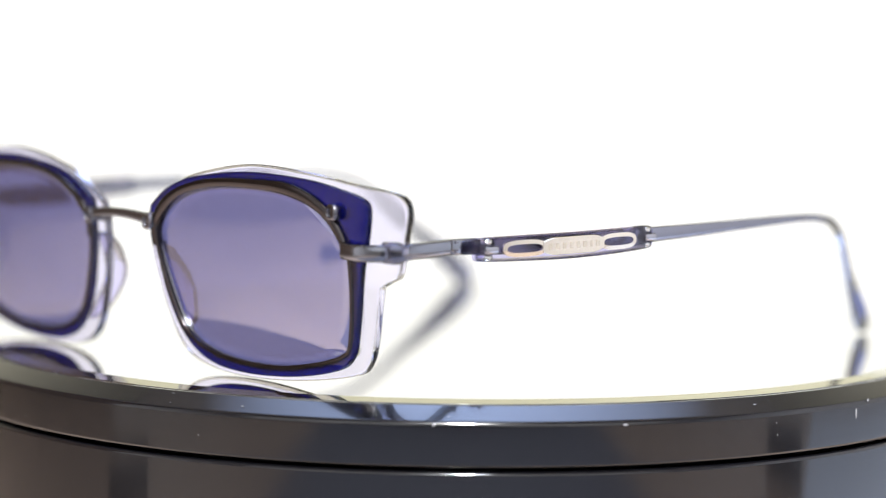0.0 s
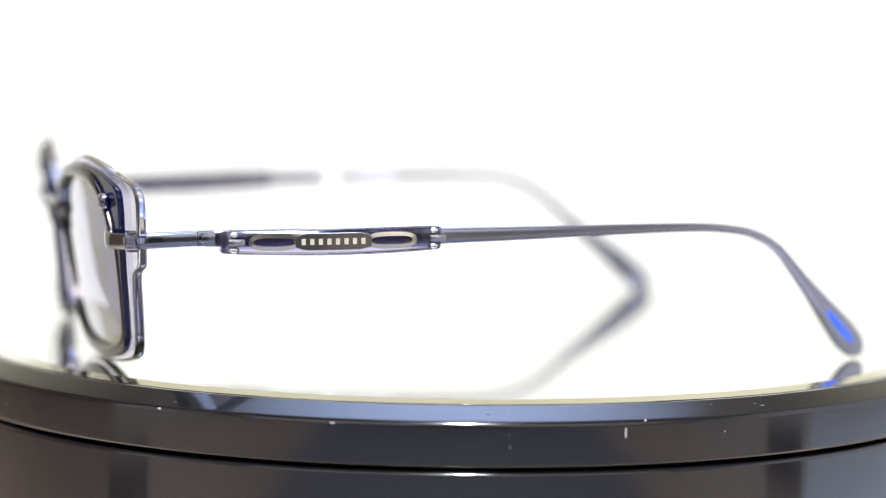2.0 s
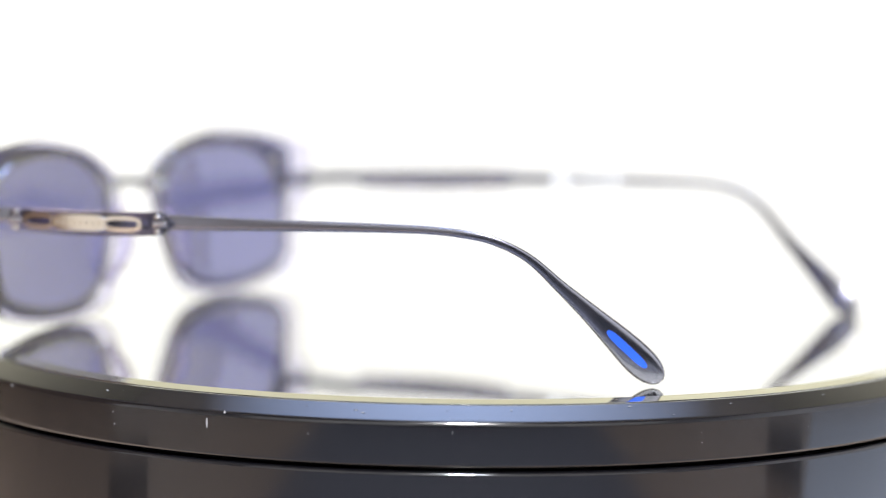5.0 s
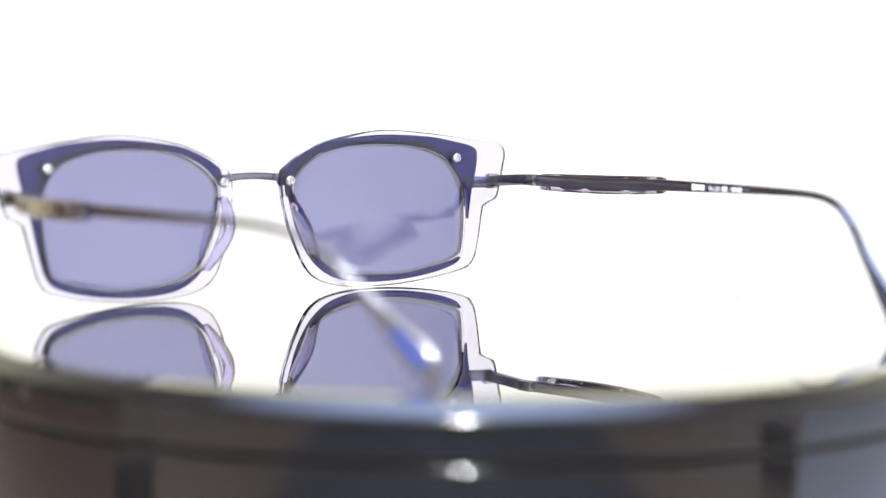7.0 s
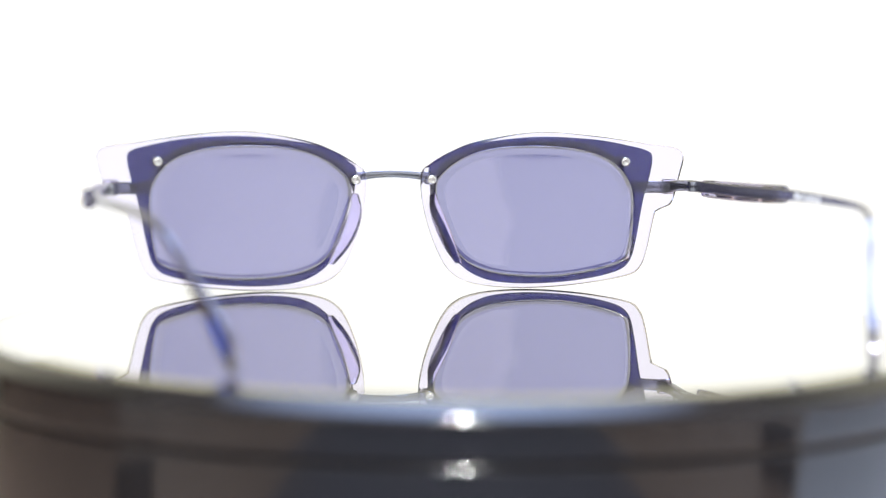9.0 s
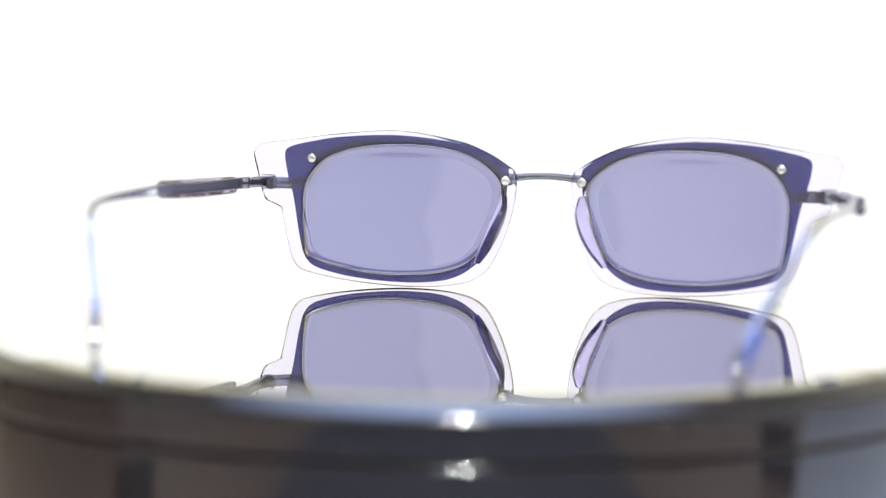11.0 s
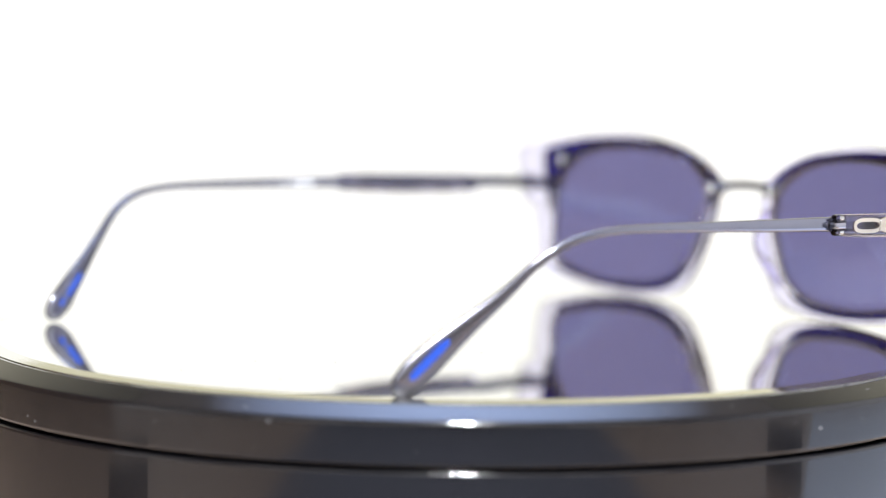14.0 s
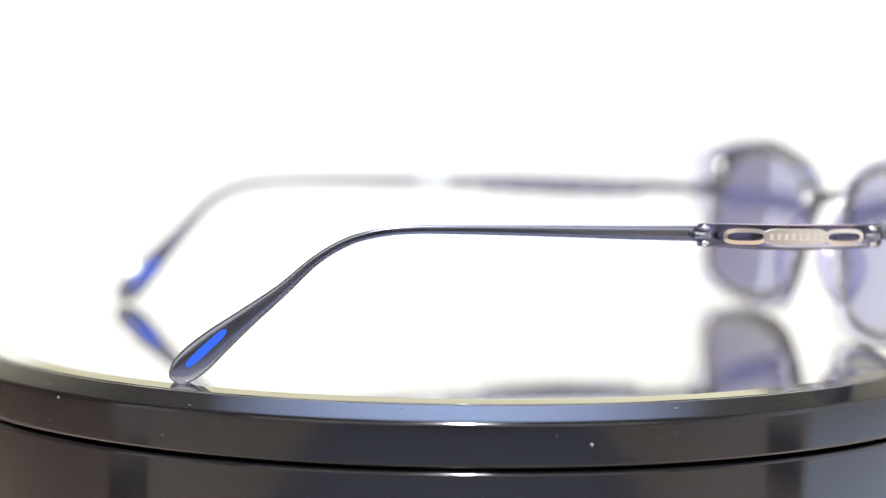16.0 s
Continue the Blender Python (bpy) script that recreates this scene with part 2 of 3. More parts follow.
def build_platform():
    top = new("mirror_platform")
    tagged(top, "glossy black platform carrying a round mirror", "platform")
    bm = bmesh.new()
    prof = [(93.6, -1.2), (93.6, -0.50), (93.8, -0.42), *arc(94.5, -0.75, 0.35, 100, 62, 3), *arc(96.9, -3.35, 1.1, 56, 0, 8),
            *arc(97.4, -9.3, 0.6, 0, -90, 5), (90, -9.95), (90, -1.2)]
    turned(bm, prof, 256)
    even(finish("rim", bm, BLACK, top, "glossy black chamfered rim"))
    bm = bmesh.new()
    n = 192
    centre = bm.verts.new((0, 0, 0))
    ring = [bm.verts.new((90.4 * math.cos(2 * math.pi * k / n), 90.4 * math.sin(2 * math.pi * k / n), 0)) for k in range(n)]
    low = [bm.verts.new((90.4 * math.cos(2 * math.pi * k / n), 90.4 * math.sin(2 * math.pi * k / n), -1.1)) for k in range(n)]
    for k in range(n):
        bm.faces.new((centre, ring[k], ring[(k + 1) % n]))
        bm.faces.new((ring[k], low[k], low[(k + 1) % n], ring[(k + 1) % n]))
    bm.faces.new(list(reversed(low)))
    mirror = finish("mirror", bm, MIRROR, top, "round silvered mirror")
    bm = bmesh.new()
    turned(bm, [(90.4, 0.0), (93.55, -0.30), (93.55, -1.1), (90.4, -1.1)], 192)
    finish("bevel", bm, BEVEL, mirror, "pale greenish bevelled edge of the mirror")
    return top


def speck(bm, angle, r, z, w, h, lean):
    """A flake or scratch of w by h on the platform; lean: degrees by which its face looks up (0 on the side, 90 lying flat)."""
    a, e = radians(angle), radians(lean)
    out, along, up = Vector((math.cos(a), math.sin(a), 0)), Vector((-math.sin(a), math.cos(a), 0)), Vector((0, 0, 1))
    nrm = out * math.cos(e) + up * math.sin(e)
    rise = up * math.cos(e) - out * math.sin(e)
    c = out * r + up * z
    ring = []
    for k in range(6):
        t = 2 * math.pi * k / 6 + random.random() * 0.5
        ring.append(c + along * (w / 2 * math.cos(t)) + rise * (h / 2 * math.sin(t)))
    lo = [bm.verts.new(p - nrm * 0.02) for p in ring]
    hi = [bm.verts.new(p + nrm * 0.05) for p in ring]
    bm.faces.new(hi)
    bm.faces.new(list(reversed(lo)))
    for k in range(6):
        bm.faces.new((lo[k], lo[(k + 1) % 6], hi[(k + 1) % 6], hi[k]))


def build_dust(top):
    bm = bmesh.new()
    random.seed(7)
    for angle, z, w, h in DUST_MARKS:
        speck(bm, angle, 98.0, z, w, h, 0)
    for k in range(24):
        speck(bm, random.uniform(0, 360), 98.0, random.uniform(-8.5, -4.2), random.uniform(0.08, 0.22), random.uniform(0.08, 0.3), 0)
    # fine scratches and flecks on the chamfer
    for k in range(34):
        f = random.uniform(0.1, 0.9)
        speck(bm, random.uniform(0, 360), 94.75 + 2.75 * f, -0.45 - 1.95 * f, random.uniform(0.1, 0.9), random.uniform(0.05, 0.12), 54)
    for k in range(22):
        speck(bm, random.uniform(0, 360), random.uniform(93.9, 94.5), -0.38, random.uniform(0.15, 0.5), random.uniform(0.1, 0.25), 90)
    for k in range(22):
        r = 90 * math.sqrt(random.random())
        speck(bm, random.uniform(0, 360), r, 0.03 if r < 90 else -0.15, random.uniform(0.1, 0.25), random.uniform(0.1, 0.25), 90)
    tagged(finish("dust", bm, DUST, top, "pale dust flecks and scratches", smooth=False), kind="stuff")


# angle on the rim, height, width, height of the marks that stand out
DUST_MARKS = [(-46.5, -4.5, 0.35, 1.9), (-44.6, -2.6, 0.4, 0.5), (76.6, -3.5, 0.5, 0.4), (132.5, -6.2, 0.5, 0.5), (-92, -3.0, 0.8, 0.4), (-74, -3.2, 1.0, 0.3)]
turntable_base = build_base()
platform = build_platform()
build_dust(platform)

# ---- sunglasses ----
# where they lie on the platform: the middle of the bridge, and the way they face
LIE = Matrix.Translation((-58.4, -51.1, 0.0)) @ pose(0, 0, 0, 0, 0, 132.87)
TILT = math.tan(radians(6.7))


def wrap(x, z, depth):
    """A point of the front: x across, z up, depth forward of its back face; it is bowed and leans forward."""
    return Vector((x, -1.3 + depth - x * x / 855 + (z - 25) * TILT, z))


CENTRE = (34.5, 18.0)
LENS_EDGE = [(10.3, 21.8), (11.3, 26.0), (16.9, 30.3), (24.5, 32.5), (34.6, 33.1), (44.6, 32.3), (51.9, 29.7), (56.0, 25.0), (56.9, 19.5),
             (55.9, 9.6), (53.6, 6.2), (43.5, 3.6), (34.0, 2.9), (23.3, 3.9), (16.4, 7.2), (12.6, 14.0)]
BLUE_EDGE = [(8.6, 27.2), (10.2, 29.3), (14.6, 31.8), (21.0, 33.8), (34.6, 35.3), (48.1, 34.8), (56.5, 33.4), (60.9, 32.2), (62.0, 30.6),
             (61.2, 26.0), (59.6, 20.5), (57.7, 11.0), (56.1, 6.2), (52.5, 3.7), (43.0, 1.7), (31.0, 1.0), (21.6, 2.1), (15.4, 5.9), (11.5, 12.4),
             (9.5, 20.5)]
CLEAR_EDGE = [(6.6, 26.6), (8.8, 29.0), (14.2, 32.1), (21.1, 34.5), (34.6, 36.5), (48.1, 35.7), (60.5, 34.0), (66.4, 33.3), (68.5, 32.3),
              (69.0, 30.3), (68.2, 27.2), (66.6, 21.6), (65.6, 19.6), (63.2, 18.6), (62.0, 17.6), (60.0, 9.3), (58.4, 5.2), (55.2, 3.0), (44.0, 1.0),
              (31.3, 0.12), (20.0, 0.9), (13.4, 3.7), (9.5, 10.4), (6.9, 19.4)]


def ring_part(name, outer, inner, d0, d1, mat, parent, label, sx, soft=0.35, count=240):
    """A flat ring between two curves of the front, from depth d0 to d1, with rounded edges."""
    angles = [2 * math.pi * k / count for k in range(count)]
    ro, ri = radii(outer, CENTRE, angles), radii(inner, CENTRE, angles)
    bm, rings = bmesh.new(), []
    for a, o, i in zip(angles, ro, ri):
        o = max(o, i + 0.25)
        s = min(soft, (o - i) * 0.4, (d1 - d0) * 0.45)
        sec = []
        for rc, dc, turn0 in ((i + s, d0 + s, 180), (o - s, d0 + s, 270), (o - s, d1 - s, 0), (i + s, d1 - s, 90)):
            sec += [(rc + s * math.cos(radians(turn0 + q)), dc + s * math.sin(radians(turn0 + q))) for q in (0, 22.5, 45, 67.5, 90)]
        ring = []
        for r, d in sec:
            x, z = CENTRE[0] + r * math.cos(a), CENTRE[1] + r * math.sin(a)
            p = wrap(x, z, d)
            ring.append((p.x * sx, p.y, p.z))
        rings.append(ring)
    loft(bm, rings)
    ob = finish(name, bm, mat, parent, label, m=LIE)
    return even(ob)


def lens_part(parent, edge, sx):
    angles = [2 * math.pi * k / 128 for k in range(128)]
    rr = radii(edge, CENTRE, angles)
    bm = bmesh.new()
    faces = []
    for depth, sign in ((1.75, 1), (0.35, -1)):
        rows = []
        for f in (0.08, 0.16, 0.25, 0.34, 0.43, 0.52, 0.61, 0.70, 0.79, 0.88, 0.95, 1.0):
            row = []
            for a, r in zip(angles, rr):
                x, z = CENTRE[0] + r * f * math.cos(a), CENTRE[1] + r * f * math.sin(a)
                p = wrap(x, z, depth + 0.62 * (1 - f * f) - (0.2 if f == 1.0 else 0) * sign)
                row.append(bm.verts.new((p.x * sx, p.y, p.z)))
            rows.append(row)
        p = wrap(CENTRE[0], CENTRE[1], depth + 0.62)
        mid = bm.verts.new((p.x * sx, p.y, p.z))
        for k in range(128):
            j = (k + 1) % 128
            bm.faces.new((mid, rows[0][k], rows[0][j]))
            for a, b in zip(rows, rows[1:]):
                bm.faces.new((a[k], b[k], b[j], a[j]))
        faces.append(rows[-1])
    for k in range(128):
        j = (k + 1) % 128
        bm.faces.new((faces[0][k], faces[1][k], faces[1][j], faces[0][j]))
    return finish("lens", bm, LENS, parent, "violet tinted sunglass lens", m=LIE)


def grown(curve, by):
    """The curve moved outward by so many millimetres."""
    out, n = [], len(curve)
    for i in range(n):
        d = (curve[(i + 1) % n] - curve[i - 1]).normalized()
        out.append(curve[i] + Vector((-d.y, d.x)) * by)
    c = Vector(CENTRE)
    if (out[0] - c).length < (curve[0] - c).length and by > 0:
        out = [2 * p - q for p, q in zip(curve, out)]
    return out


def stud(name, x, z, d0, d1, r, mat, parent, label, sx, square=2.0):
    """A short stud through the front with a recessed middle on both ends; square: 2 round, more is squarer."""
    bm, rings = bmesh.new(), []
    a0 = wrap(x, z, d0)
    for k in range(28):
        a = 2 * math.pi * k / 28
        e = 2 / square
        cs, sn = math.copysign(abs(math.cos(a)) ** e, math.cos(a)), math.copysign(abs(math.sin(a)) ** e, math.sin(a))
        ring = []
        for rad, d in ((0.05, d0 + 0.12), (r * 0.42, d0 + 0.1), (r * 0.5, d0 - 0.2), (r * 0.68, d0 - 0.22), (r * 0.86, d0 - 0.1), (r, d0 + 0.15), (r, d1 - 0.2),
                       (r * 0.93, d1 - 0.05), (r * 0.78, d1 + 0.06), (r * 0.6, d1 + 0.08), (r * 0.48, d1 - 0.3), (0.05, d1 - 0.3)):
            ring.append(((x + rad * cs) * sx, a0.y + d - d0, z + rad * sn))
        rings.append(ring)
    loft(bm, rings)
    return finish(name, bm, mat, parent, label, m=LIE)


def brow_curve(lens_curve):
    """The part of the lens edge from the nose over the top to the outer hinge, as an open row."""
    angles = [radians(a) for a in np.linspace(172, 15, 60)]
    rr = radii(lens_curve, CENTRE, angles)
    return [(CENTRE[0] + r * math.cos(a), CENTRE[1] + r * math.sin(a), a) for a, r in zip(angles, rr)]


def brow_part(parent, lens_curve, sx):
    """The dark metal brow plate: narrow at the nose, wide at the outer corner, running into the lug."""
    bm, rings = bmesh.new(), []
    row = brow_curve(lens_curve)
    n = len(row)
    for i, (x, z, a) in enumerate(row):
        f = i / (n - 1)
        wide = 1.10 + 0.9 * math.exp(-((f - 0.78) / 0.13) ** 2) + 0.5 * math.exp(-((f - 0.12) / 0.08) ** 2)
        wide *= 1 - 0.25 * max(0, (f - 0.9) / 0.1)
        nx, nz = math.cos(a), math.sin(a)
        ring = []
        for w, d in ((-0.5, 1.9), (wide - 0.3, 2.2), (wide, 2.43), (wide, 2.75), (wide - 0.12, 2.95), (wide - 0.4, 3.08), (0.1, 3.1), (-0.15, 3.0), (-0.4, 2.9), (-0.5, 2.6)):
            p = wrap(x + nx * w, z + nz * w, d)
            ring.append((p.x * sx, p.y, p.z))
        rings.append(ring)
    loft(bm, rings, closed=False, caps=True)
    return finish("brow_plate", bm, GUN, parent, "dark gunmetal brow plate", m=LIE)


def nose_pad(parent, sx):
    bm = bmesh.new()
    path = open_curve([wrap(9.2, 22.0, -0.2), wrap(9.4, 18.5, -2.0), wrap(10.9, 14.0, -3.0), wrap(13.0, 9.6, -1.8), wrap(15.2, 6.0, -0.1)], 6)
    n = len(path)
    sizes = []
    for i in range(n):
        f = math.sin(math.pi * (0.08 + 0.84 * i / (n - 1)))
        sizes.append((0.6 + 1.15 * f, 0.5 + 1.1 * f))
    side = [Vector((0.75, 0.66, 0.0)).normalized()] * n
    sweep(bm, path, sizes, side, corners=16, power=2.0)
    bmesh.ops.scale(bm, vec=(sx, 1, 1), verts=bm.verts)
    return finish("nose_pad", bm, PAD, parent, "clear violet moulded nose pad", m=LIE)


# temple arm: y back from the hinge, x out, z up, half thickness, half height
ARM = [(-52.0, 74.4, 24.7, 0.85, 1.35), (-56, 74.6, 24.85, 0.75, 1.28), (-66, 74.6, 25.1, 0.7, 1.15), (-80, 74.0, 25.5, 0.65, 0.95),
       (-94, 73.0, 25.8, 0.6, 0.78), (-102, 72.2, 25.8, 0.6, 0.7), (-107.5, 71.4, 25.4, 0.6, 0.7), (-112.5, 70.2, 24.4, 0.6, 0.72),
       (-117.8, 68.4, 21.7, 0.6, 0.78), (-123.0, 66.2, 16.9, 0.6, 1.08), (-128.0, 64.0, 12.3, 0.65, 1.65), (-132.2, 62.4, 8.4, 0.75, 2.3),
       (-135.4, 61.3, 5.3, 0.8, 2.65), (-137.6, 60.7, 3.3, 0.75, 2.35), (-138.9, 60.4, 2.1, 0.6, 1.5), (-139.4, 60.3, 1.6, 0.4, 0.6)]


def temple(parent, sx, swing, drop, back, lift, hook, stretch, bend):
    """One temple with its lug, hinge, clear sleeve, plaque and paddle tip; swing: degrees outward, drop: degrees down, bend: how far the hook lies back."""
    hinge = Vector((67.0, -16.0, 24.0))
    turn = Matrix.Translation((0, -back, lift)) @ Matrix.Translation(hinge) @ pose(0, 0, 0, drop, 0, swing) @ Matrix.Translation(-hinge)
    m = LIE @ Matrix.Diagonal((sx, 1, 1, 1)) @ turn
    fixed = LIE @ Matrix.Diagonal((sx, 1, 1, 1))

    # fixed lug on the front
    bm = bmesh.new()
    p = open_curve([(57.0, -2.2, 23.8), (59.2, -2.1, 23.6), (62.0, -2.7, 23.6), (65.0, -4.6, 23.7), (66.6, -7.6, 23.8 + lift * 0.4), (67.2, -15.2 - back * 0.5, 23.9 + lift)], 7)
    n = len(p)
    sweep(bm, p, [(0.95 - 0.1 * i / n, 1.45 - 0.15 * i / n) for i in range(n)], corners=16, power=4)
    lug = finish("lug", bm, CHROME, parent, "dark polished metal end lug", m=fixed)
    bm = bmesh.new()
    box(bm, 64.0, 67.4, -5.8, -3.6, 22.1, 25.6, 0.5)
    finish("lug_clasp", bm, CLEAR, lug, "clear block round the lug", m=fixed)

    path = open_curve([Vector((a[1], -52 + (a[0] + 52) * stretch - bend * math.exp(-((a[0] + 120) / 11) ** 2), a[2] - hook * max(0, -105 - a[0]) / 34 + 0.5 * min(0, bend) * math.exp(-((a[0] + 121) / 11) ** 2))) for a in ARM], 6)
    wh = open_curve([Vector((a[3], a[4], 0)) for a in ARM], 6)
    bm = bmesh.new()
    sweep(bm, path, [(v.x, v.y) for v in wh], corners=20, power=4.5)
    arm = finish("temple", bm, STEEL, parent, "slim blue-grey metal temple with a paddle tip", m=m)

    # front half of the temple from hinge into the sleeve
    bm = bmesh.new()
    p = open_curve([(67.2, -15.4, 23.9), (69.0, -24.0, 24.0), (71.6, -38.0, 24.2), (74.2, -52.5, 24.7)], 6)
    sweep(bm, p, [(0.55, 1.35)] * len(p), corners=12, power=5)
    finish("inner_bar", bm, STEEL, arm, "blue-grey metal bar behind the sleeve", m=m)
    bm = bmesh.new()
    box(bm, 66.0, 68.2, -18.6, -14.0, 22.65, 25.15, 0.3)
    finish("hinge", bm, CHROME, arm, "dark polished hinge block", m=m)
    bm = bmesh.new()
    for z in (23.1, 24.6):
        box(bm, 66.2, 68.55, -15.0, -14.5, z, z + 0.35, 0.05)
    finish("hinge_pin", bm, STEEL, arm, "small grey hinge pin ends", m=m)

    # smoky clear sleeve, bowed, with a gold plaque and end collars
    bm = bmesh.new()
    p = open_curve([(69.4, -18.2, 23.5), (69.8, -19.2, 23.5), (71.6, -27, 23.6), (73.6, -36, 23.8), (75.0, -45, 24.2), (75.6, -52.0, 24.6), (75.65, -53.0, 24.65)], 6)
    n = len(p)
    sizes = []
    for i in range(n):
        f = i / (n - 1)
        e = min(1, min(f, 1 - f) / 0.05 + 0.55)
        sizes.append(((1.0 + 0.2 * math.sin(math.pi * f)) * e, (1.75 + 0.45 * math.sin(math.pi * f)) * e))
    sweep(bm, p, sizes, corners=16, power=4)
    finish("sleeve", bm, SLEEVE, arm, "smoky violet clear acetate sleeve", m=m)
    for y, x, z in ((-19.6, 70.6, 23.5), (-52.0, 76.2, 24.6)):
        bm = bmesh.new()
        for dz in (-1.25, 1.25):
            made = bmesh.ops.create_uvsphere(bm, u_segments=12, v_segments=8, radius=0.62)["verts"]
            for v in made:
                v.co = Vector((v.co.x * 1.0 + x, v.co.y * 1.5 + y, v.co.z * 0.9 + z + dz))
        finish("sleeve_claw", bm, SILVER, arm, "bright claws at the sleeve's end", m=m)
    for b in ((70.2, 71.7, -21.2, -18.4, 22.9, 24.1), (75.5, 77.0, -54.0, -51.2, 24.0, 25.2)):
        bm = bmesh.new()
        box(bm, *b, 0.25)
        finish("collar", bm, WIRE, arm, "polished metal collar band", m=m)

    # plaque: a flat gold bar that ends in two long loops
    a, b = Vector((71.65, -21.8, 23.55)), Vector((76.35, -49.0, 24.4))
    along = (b - a).normalized()
    out = Vector((along.y * -1, along.x, 0)).normalized()
    if out.x < 0:
        out = -out
    up = out.cross(along)
    if up.z < 0:
        up = -up
    length = (b - a).length

    def at(s, h, d):
        bow = 0.9 * math.sin(math.pi * max(0, min(1, s / length)))
        return a + along * s + up * h + out * (d + bow)

    bm = bmesh.new()
    for s0, s1 in ((0.0, 8.2), (length - 8.2, length)):
        rings = []
        for k in range(40):
            t = 2 * math.pi * k / 40
            cs, sn = math.cos(t), math.sin(t)
            ring = []
            for rw, rh, d in ((1, 1, 0), (1, 1, 0.4), (0.72, 0.5, 0.45), (0.72, 0.5, 0)):
                e = 0.6
                s = (s0 + s1) / 2 + (s1 - s0) / 2 * (1 if rw == 1 else 0.82) * math.copysign(abs(cs) ** e, cs)
                h = 1.38 * rh * math.copysign(abs(sn) ** 0.8, sn)
                ring.append(at(s, h, d))
            rings.append(ring)
        loft(bm, rings)
    rings = []
    for k in range(13):
        s = 7.6 + (length - 15.2) * k / 12
        e = min(k, 12 - k)
        h = 0.85 if e == 0 else (1.25 if e == 1 else 1.42)
        rings.append([at(s, -h, 0), at(s, h, 0), at(s, h, 0.42), at(s, h - 0.05, 0.5), at(s, -h + 0.05, 0.5), at(s, -h, 0.42)])
    loft(bm, rings, closed=False, caps=True)
    plaque = finish("plaque", bm, GOLD, arm, "pale gold plaque with two long loops", m=m)
    # worn maker's mark as plain bars
    bm = bmesh.new()
    for k in range(8):
        s = length / 2 - 4.9 + k * 1.4
        ring0, ring1 = [], []
        for ds, dh in ((-0.34, -0.5), (0.34, -0.5), (0.34, 0.5), (-0.34, 0.5)):
            ring0.append(at(s + ds, dh, 0.4))
            ring1.append(at(s + ds, dh, 0.54))
        loft(bm, [ring0, ring1], closed=False, caps=True)
    finish("mark", bm, ENGRAVE, arm, "worn plain mark on the plaque", smooth=False, m=m)

    # cobalt inlay in the paddle tip, on both faces
    q0, q1 = Vector((62.95, -52 - 78.6 * stretch, 9.9 - hook * 0.75)), Vector((60.85, -52 - 85.0 * stretch, 3.9 - hook * 0.95))
    ax = (q1 - q0).normalized()
    sd = ax.cross(Vector((0, 0, 1))).normalized()
    upv = sd.cross(ax)
    bm = bmesh.new()
    for face in (-1, 1):
        lo, hi = [], []
        for k in range(24):
            t = 2 * math.pi * k / 24
            cs, sn = math.cos(t), math.sin(t)
            pt = (q0 + q1) / 2 + ax * ((q1 - q0).length / 2 * math.copysign(abs(cs) ** 0.5, cs)) + upv * (0.70 * math.copysign(abs(sn) ** 0.8, sn))
            lo.append(pt + sd * face * 0.5)
            hi.append(pt + sd * face * 0.84)
        loft(bm, [lo, hi], closed=False, caps=True)
    finish("tip_inlay", bm, INLAY, arm, "bright cobalt blue inlay in the tip", m=m)

    # pale print on the inner face: one short run of characters, the rest too small to read
    def face_x(y):
        return 74.25 + (y + 62.5) * 0.072 - 0.78

    def bar(y0, y1, h):
        y = (y0 + y1) / 2
        x, z = face_x(y), 25.05 - (62.5 + y) * 0.022
        box(bm, x - 0.06, x + 0.1, y0, y1, z - h, z + h)

    bm = bmesh.new()
    if sx > 0:
        lettering(bm, "56-00", 1.55, Vector((face_x(-70.7) - 0.05, -70.7, 24.7)), -1)
        for y0, y1, h in ((-66.2, -64.9, 0.7), (-67.6, -66.0, 0.55), (-68.9, -67.4, 0.62), (-75.6, -75.0, 0.55), (-76.5, -75.9, 0.55), (-79.5, -78.2, 0.42), (-81.2, -79.9, 0.42)):
            bar(y0, y1, h)
    else:
        lettering(bm, "CE", 1.5, Vector((face_x(-72.0) - 0.05, -72.0, 24.7)), 1)
        for k in range(7):
            bar(-68.7 + 0.9 * k, -68.1 + 0.9 * k, 0.5)
    finish("print", bm, PRINT, arm, "tiny pale print on the inner side", smooth=False, m=m)


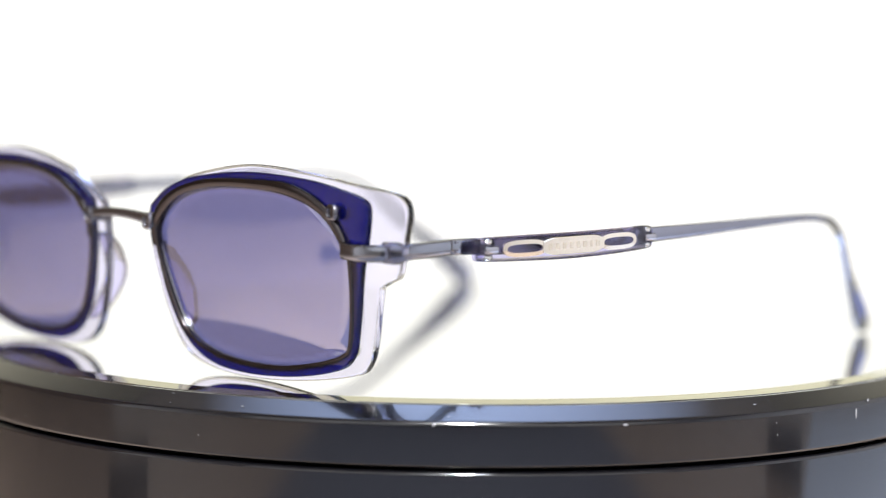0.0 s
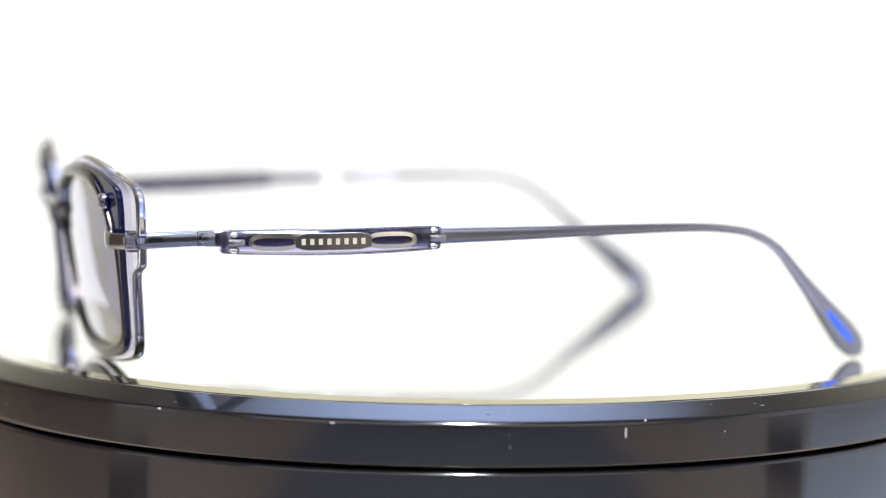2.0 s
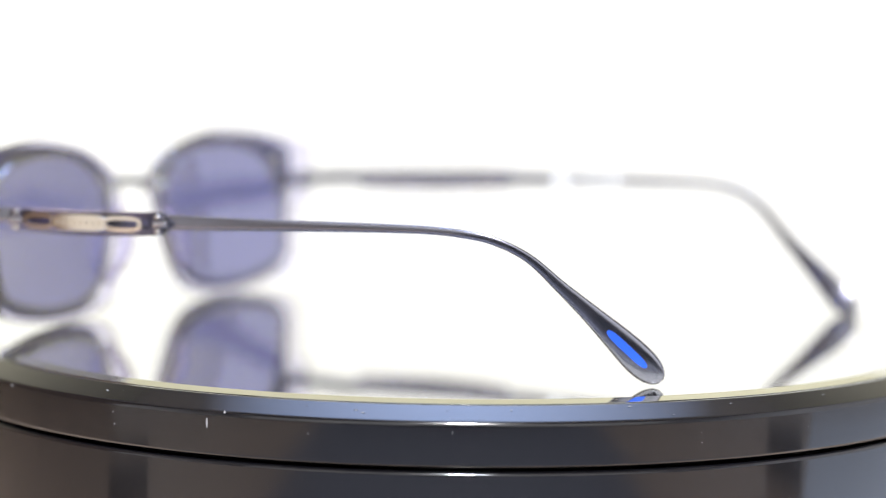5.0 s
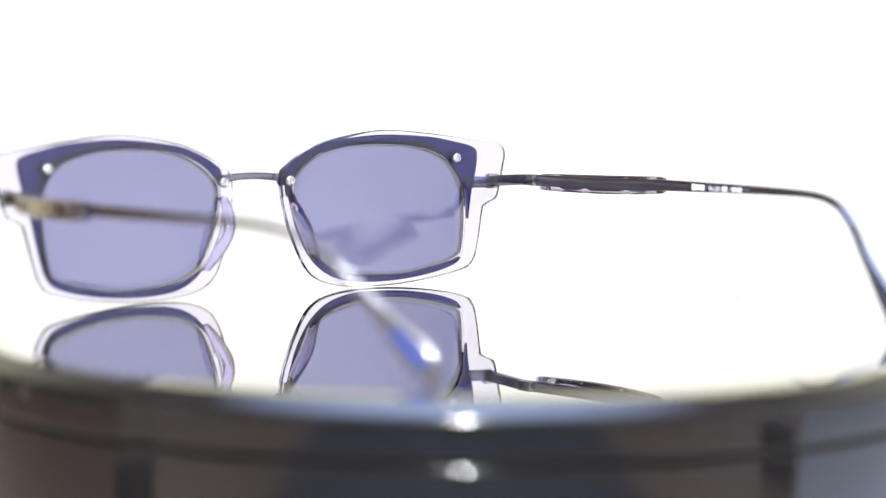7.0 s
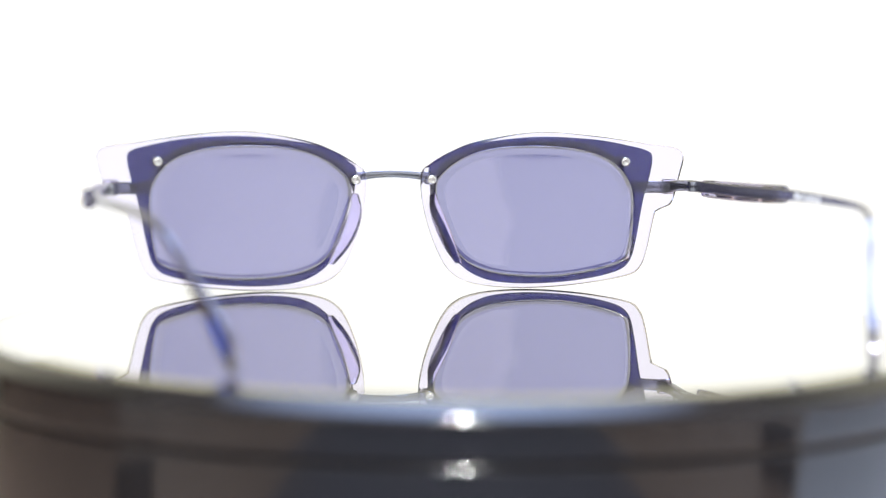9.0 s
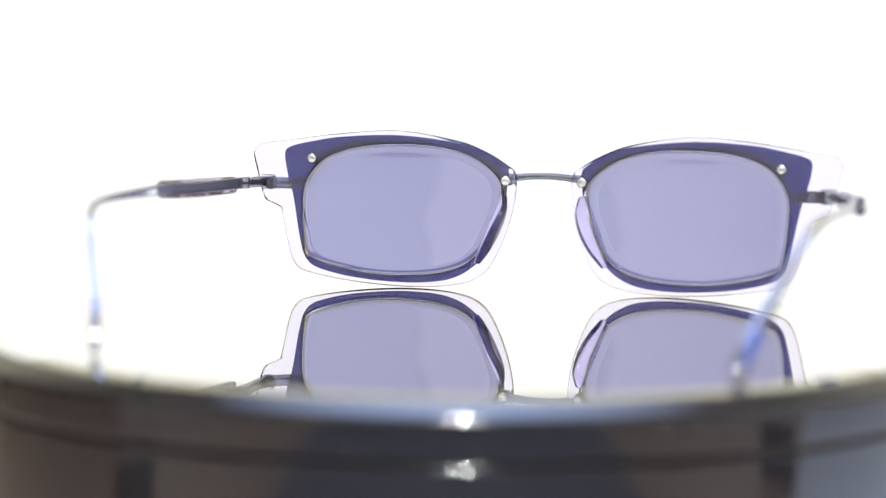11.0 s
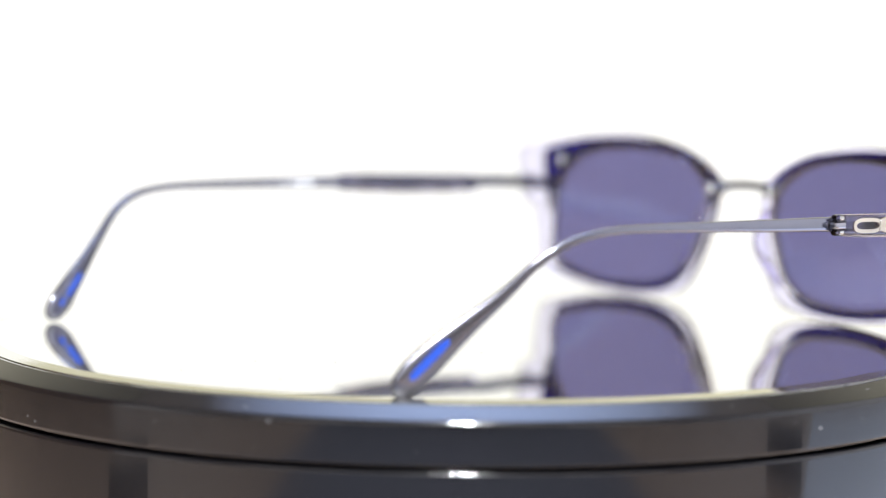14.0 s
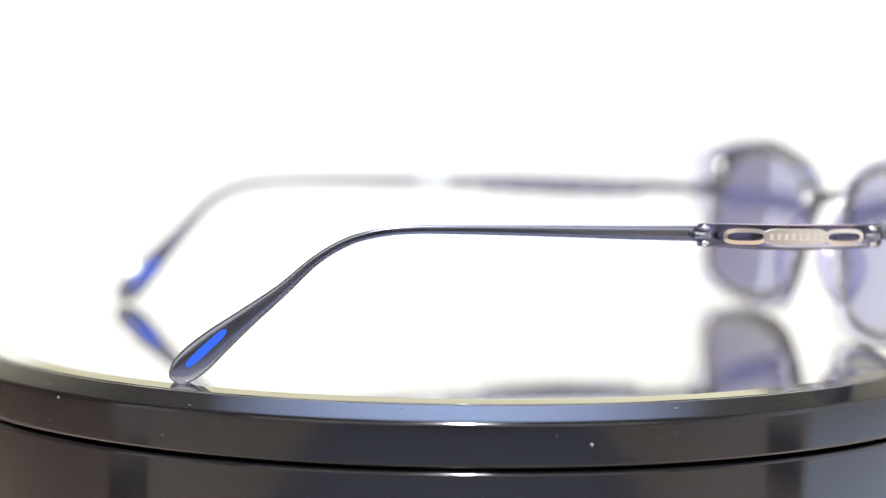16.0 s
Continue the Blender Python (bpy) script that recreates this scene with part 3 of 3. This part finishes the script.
def build_sunglasses():
    g = new("sunglasses")
    tagged(g, "violet-lensed sunglasses with layered blue and clear acetate front", "sunglasses")
    lens = closed_curve(LENS_EDGE)
    blue, clear = closed_curve(BLUE_EDGE), closed_curve(CLEAR_EDGE)
    wire, wire_hole = grown(lens, 0.22), grown(lens, 0.24)
    for sx in (1, -1):
        ring_part("clear_layer", clear, wire_hole, -0.35, 1.25, CLEAR, g, "clear lilac acetate back layer", sx, 0.55)
        ring_part("blue_layer", blue, wire_hole, 1.27, 2.4, BLUE, g, "deep blue acetate front layer", sx, 0.4)
        ring_part("eye_wire", wire, grown(lens, -0.12), 0.55, 1.72, WIRE, g, "thin bright metal eye wire", sx, 0.2)
        ring_part("front_wire", grown(lens, 0.7), grown(lens, -0.15), 1.75, 2.62, GUN, g, "dark gunmetal ring before the lens", sx, 0.25)
        lens_part(g, lens, sx)
        brow_part(g, lens, sx)
        nose_pad(g, sx)
        for x, z in ((9.0, 25.4), (55.1, 29.7)):
            stud("screw", x, z, -0.85, 0.2, 1.15, SILVER, g, "small silver screw head", sx)
            stud("stud", x, z, 2.4, 3.6, 1.35, NUT, g, "small squared metal nut on the brow", sx, 3.2)
    bm = bmesh.new()
    p = open_curve([wrap(-10.5, 26.0, 2.5), wrap(-7.5, 26.0, 2.6), wrap(-4, 26.35, 2.8), wrap(0, 26.5, 2.9), wrap(4, 26.35, 2.8), wrap(7.5, 26.0, 2.6), wrap(10.5, 26.0, 2.5)], 5)
    n = len(p)
    sweep(bm, p, [(0.75, 0.80 + 0.30 * abs(2 * i / (n - 1) - 1) ** 2) for i in range(n)], corners=16, power=4.0)
    finish("bridge", bm, CHROME, g, "slim flat dark metal bridge", m=LIE)
    temple(g, 1, 0.45, 0.35, 1.6, 0.9, 1.4, 1.0, -1.2)
    temple(g, -1, -2.35, 0.5, 1.1, 0.4, 0.0, 0.997, 0.5)
    return g


sunglasses = build_sunglasses()

# degrees that the platform has turned at each whole second, clockwise from above
TURN = [0.0, 13.89, 27.47, 40.54, 53.83, 67.61, 81.30, 94.29, 106.78, 119.78, 133.01, 146.18, 159.20, 171.83, 184.28, 196.73, 209.75]


FOCUS = [(0.0, 0.388), (6.3, 0.385), (6.5, 0.537), (7.8, 0.55), (8.0, 0.45), (8.65, 0.45), (8.85, 0.555), (13.75, 0.545), (14.0, 0.42), (14.15, 0.388), (16.0, 0.388)]


def motions():
    for thing in (platform, sunglasses):
        walk(thing, [(float(t), pose(0, 0, 0, 0, 0, -a)) for t, a in enumerate(TURN)])
    # the plane of focus, as metres from the lens along its axis
    axis = NEAR.to_3x3() @ Vector((0, 0, -1))
    walk(focus_mark, [(t, Matrix.Translation(NEAR.translation + axis * d)) for t, d in FOCUS])


motions()
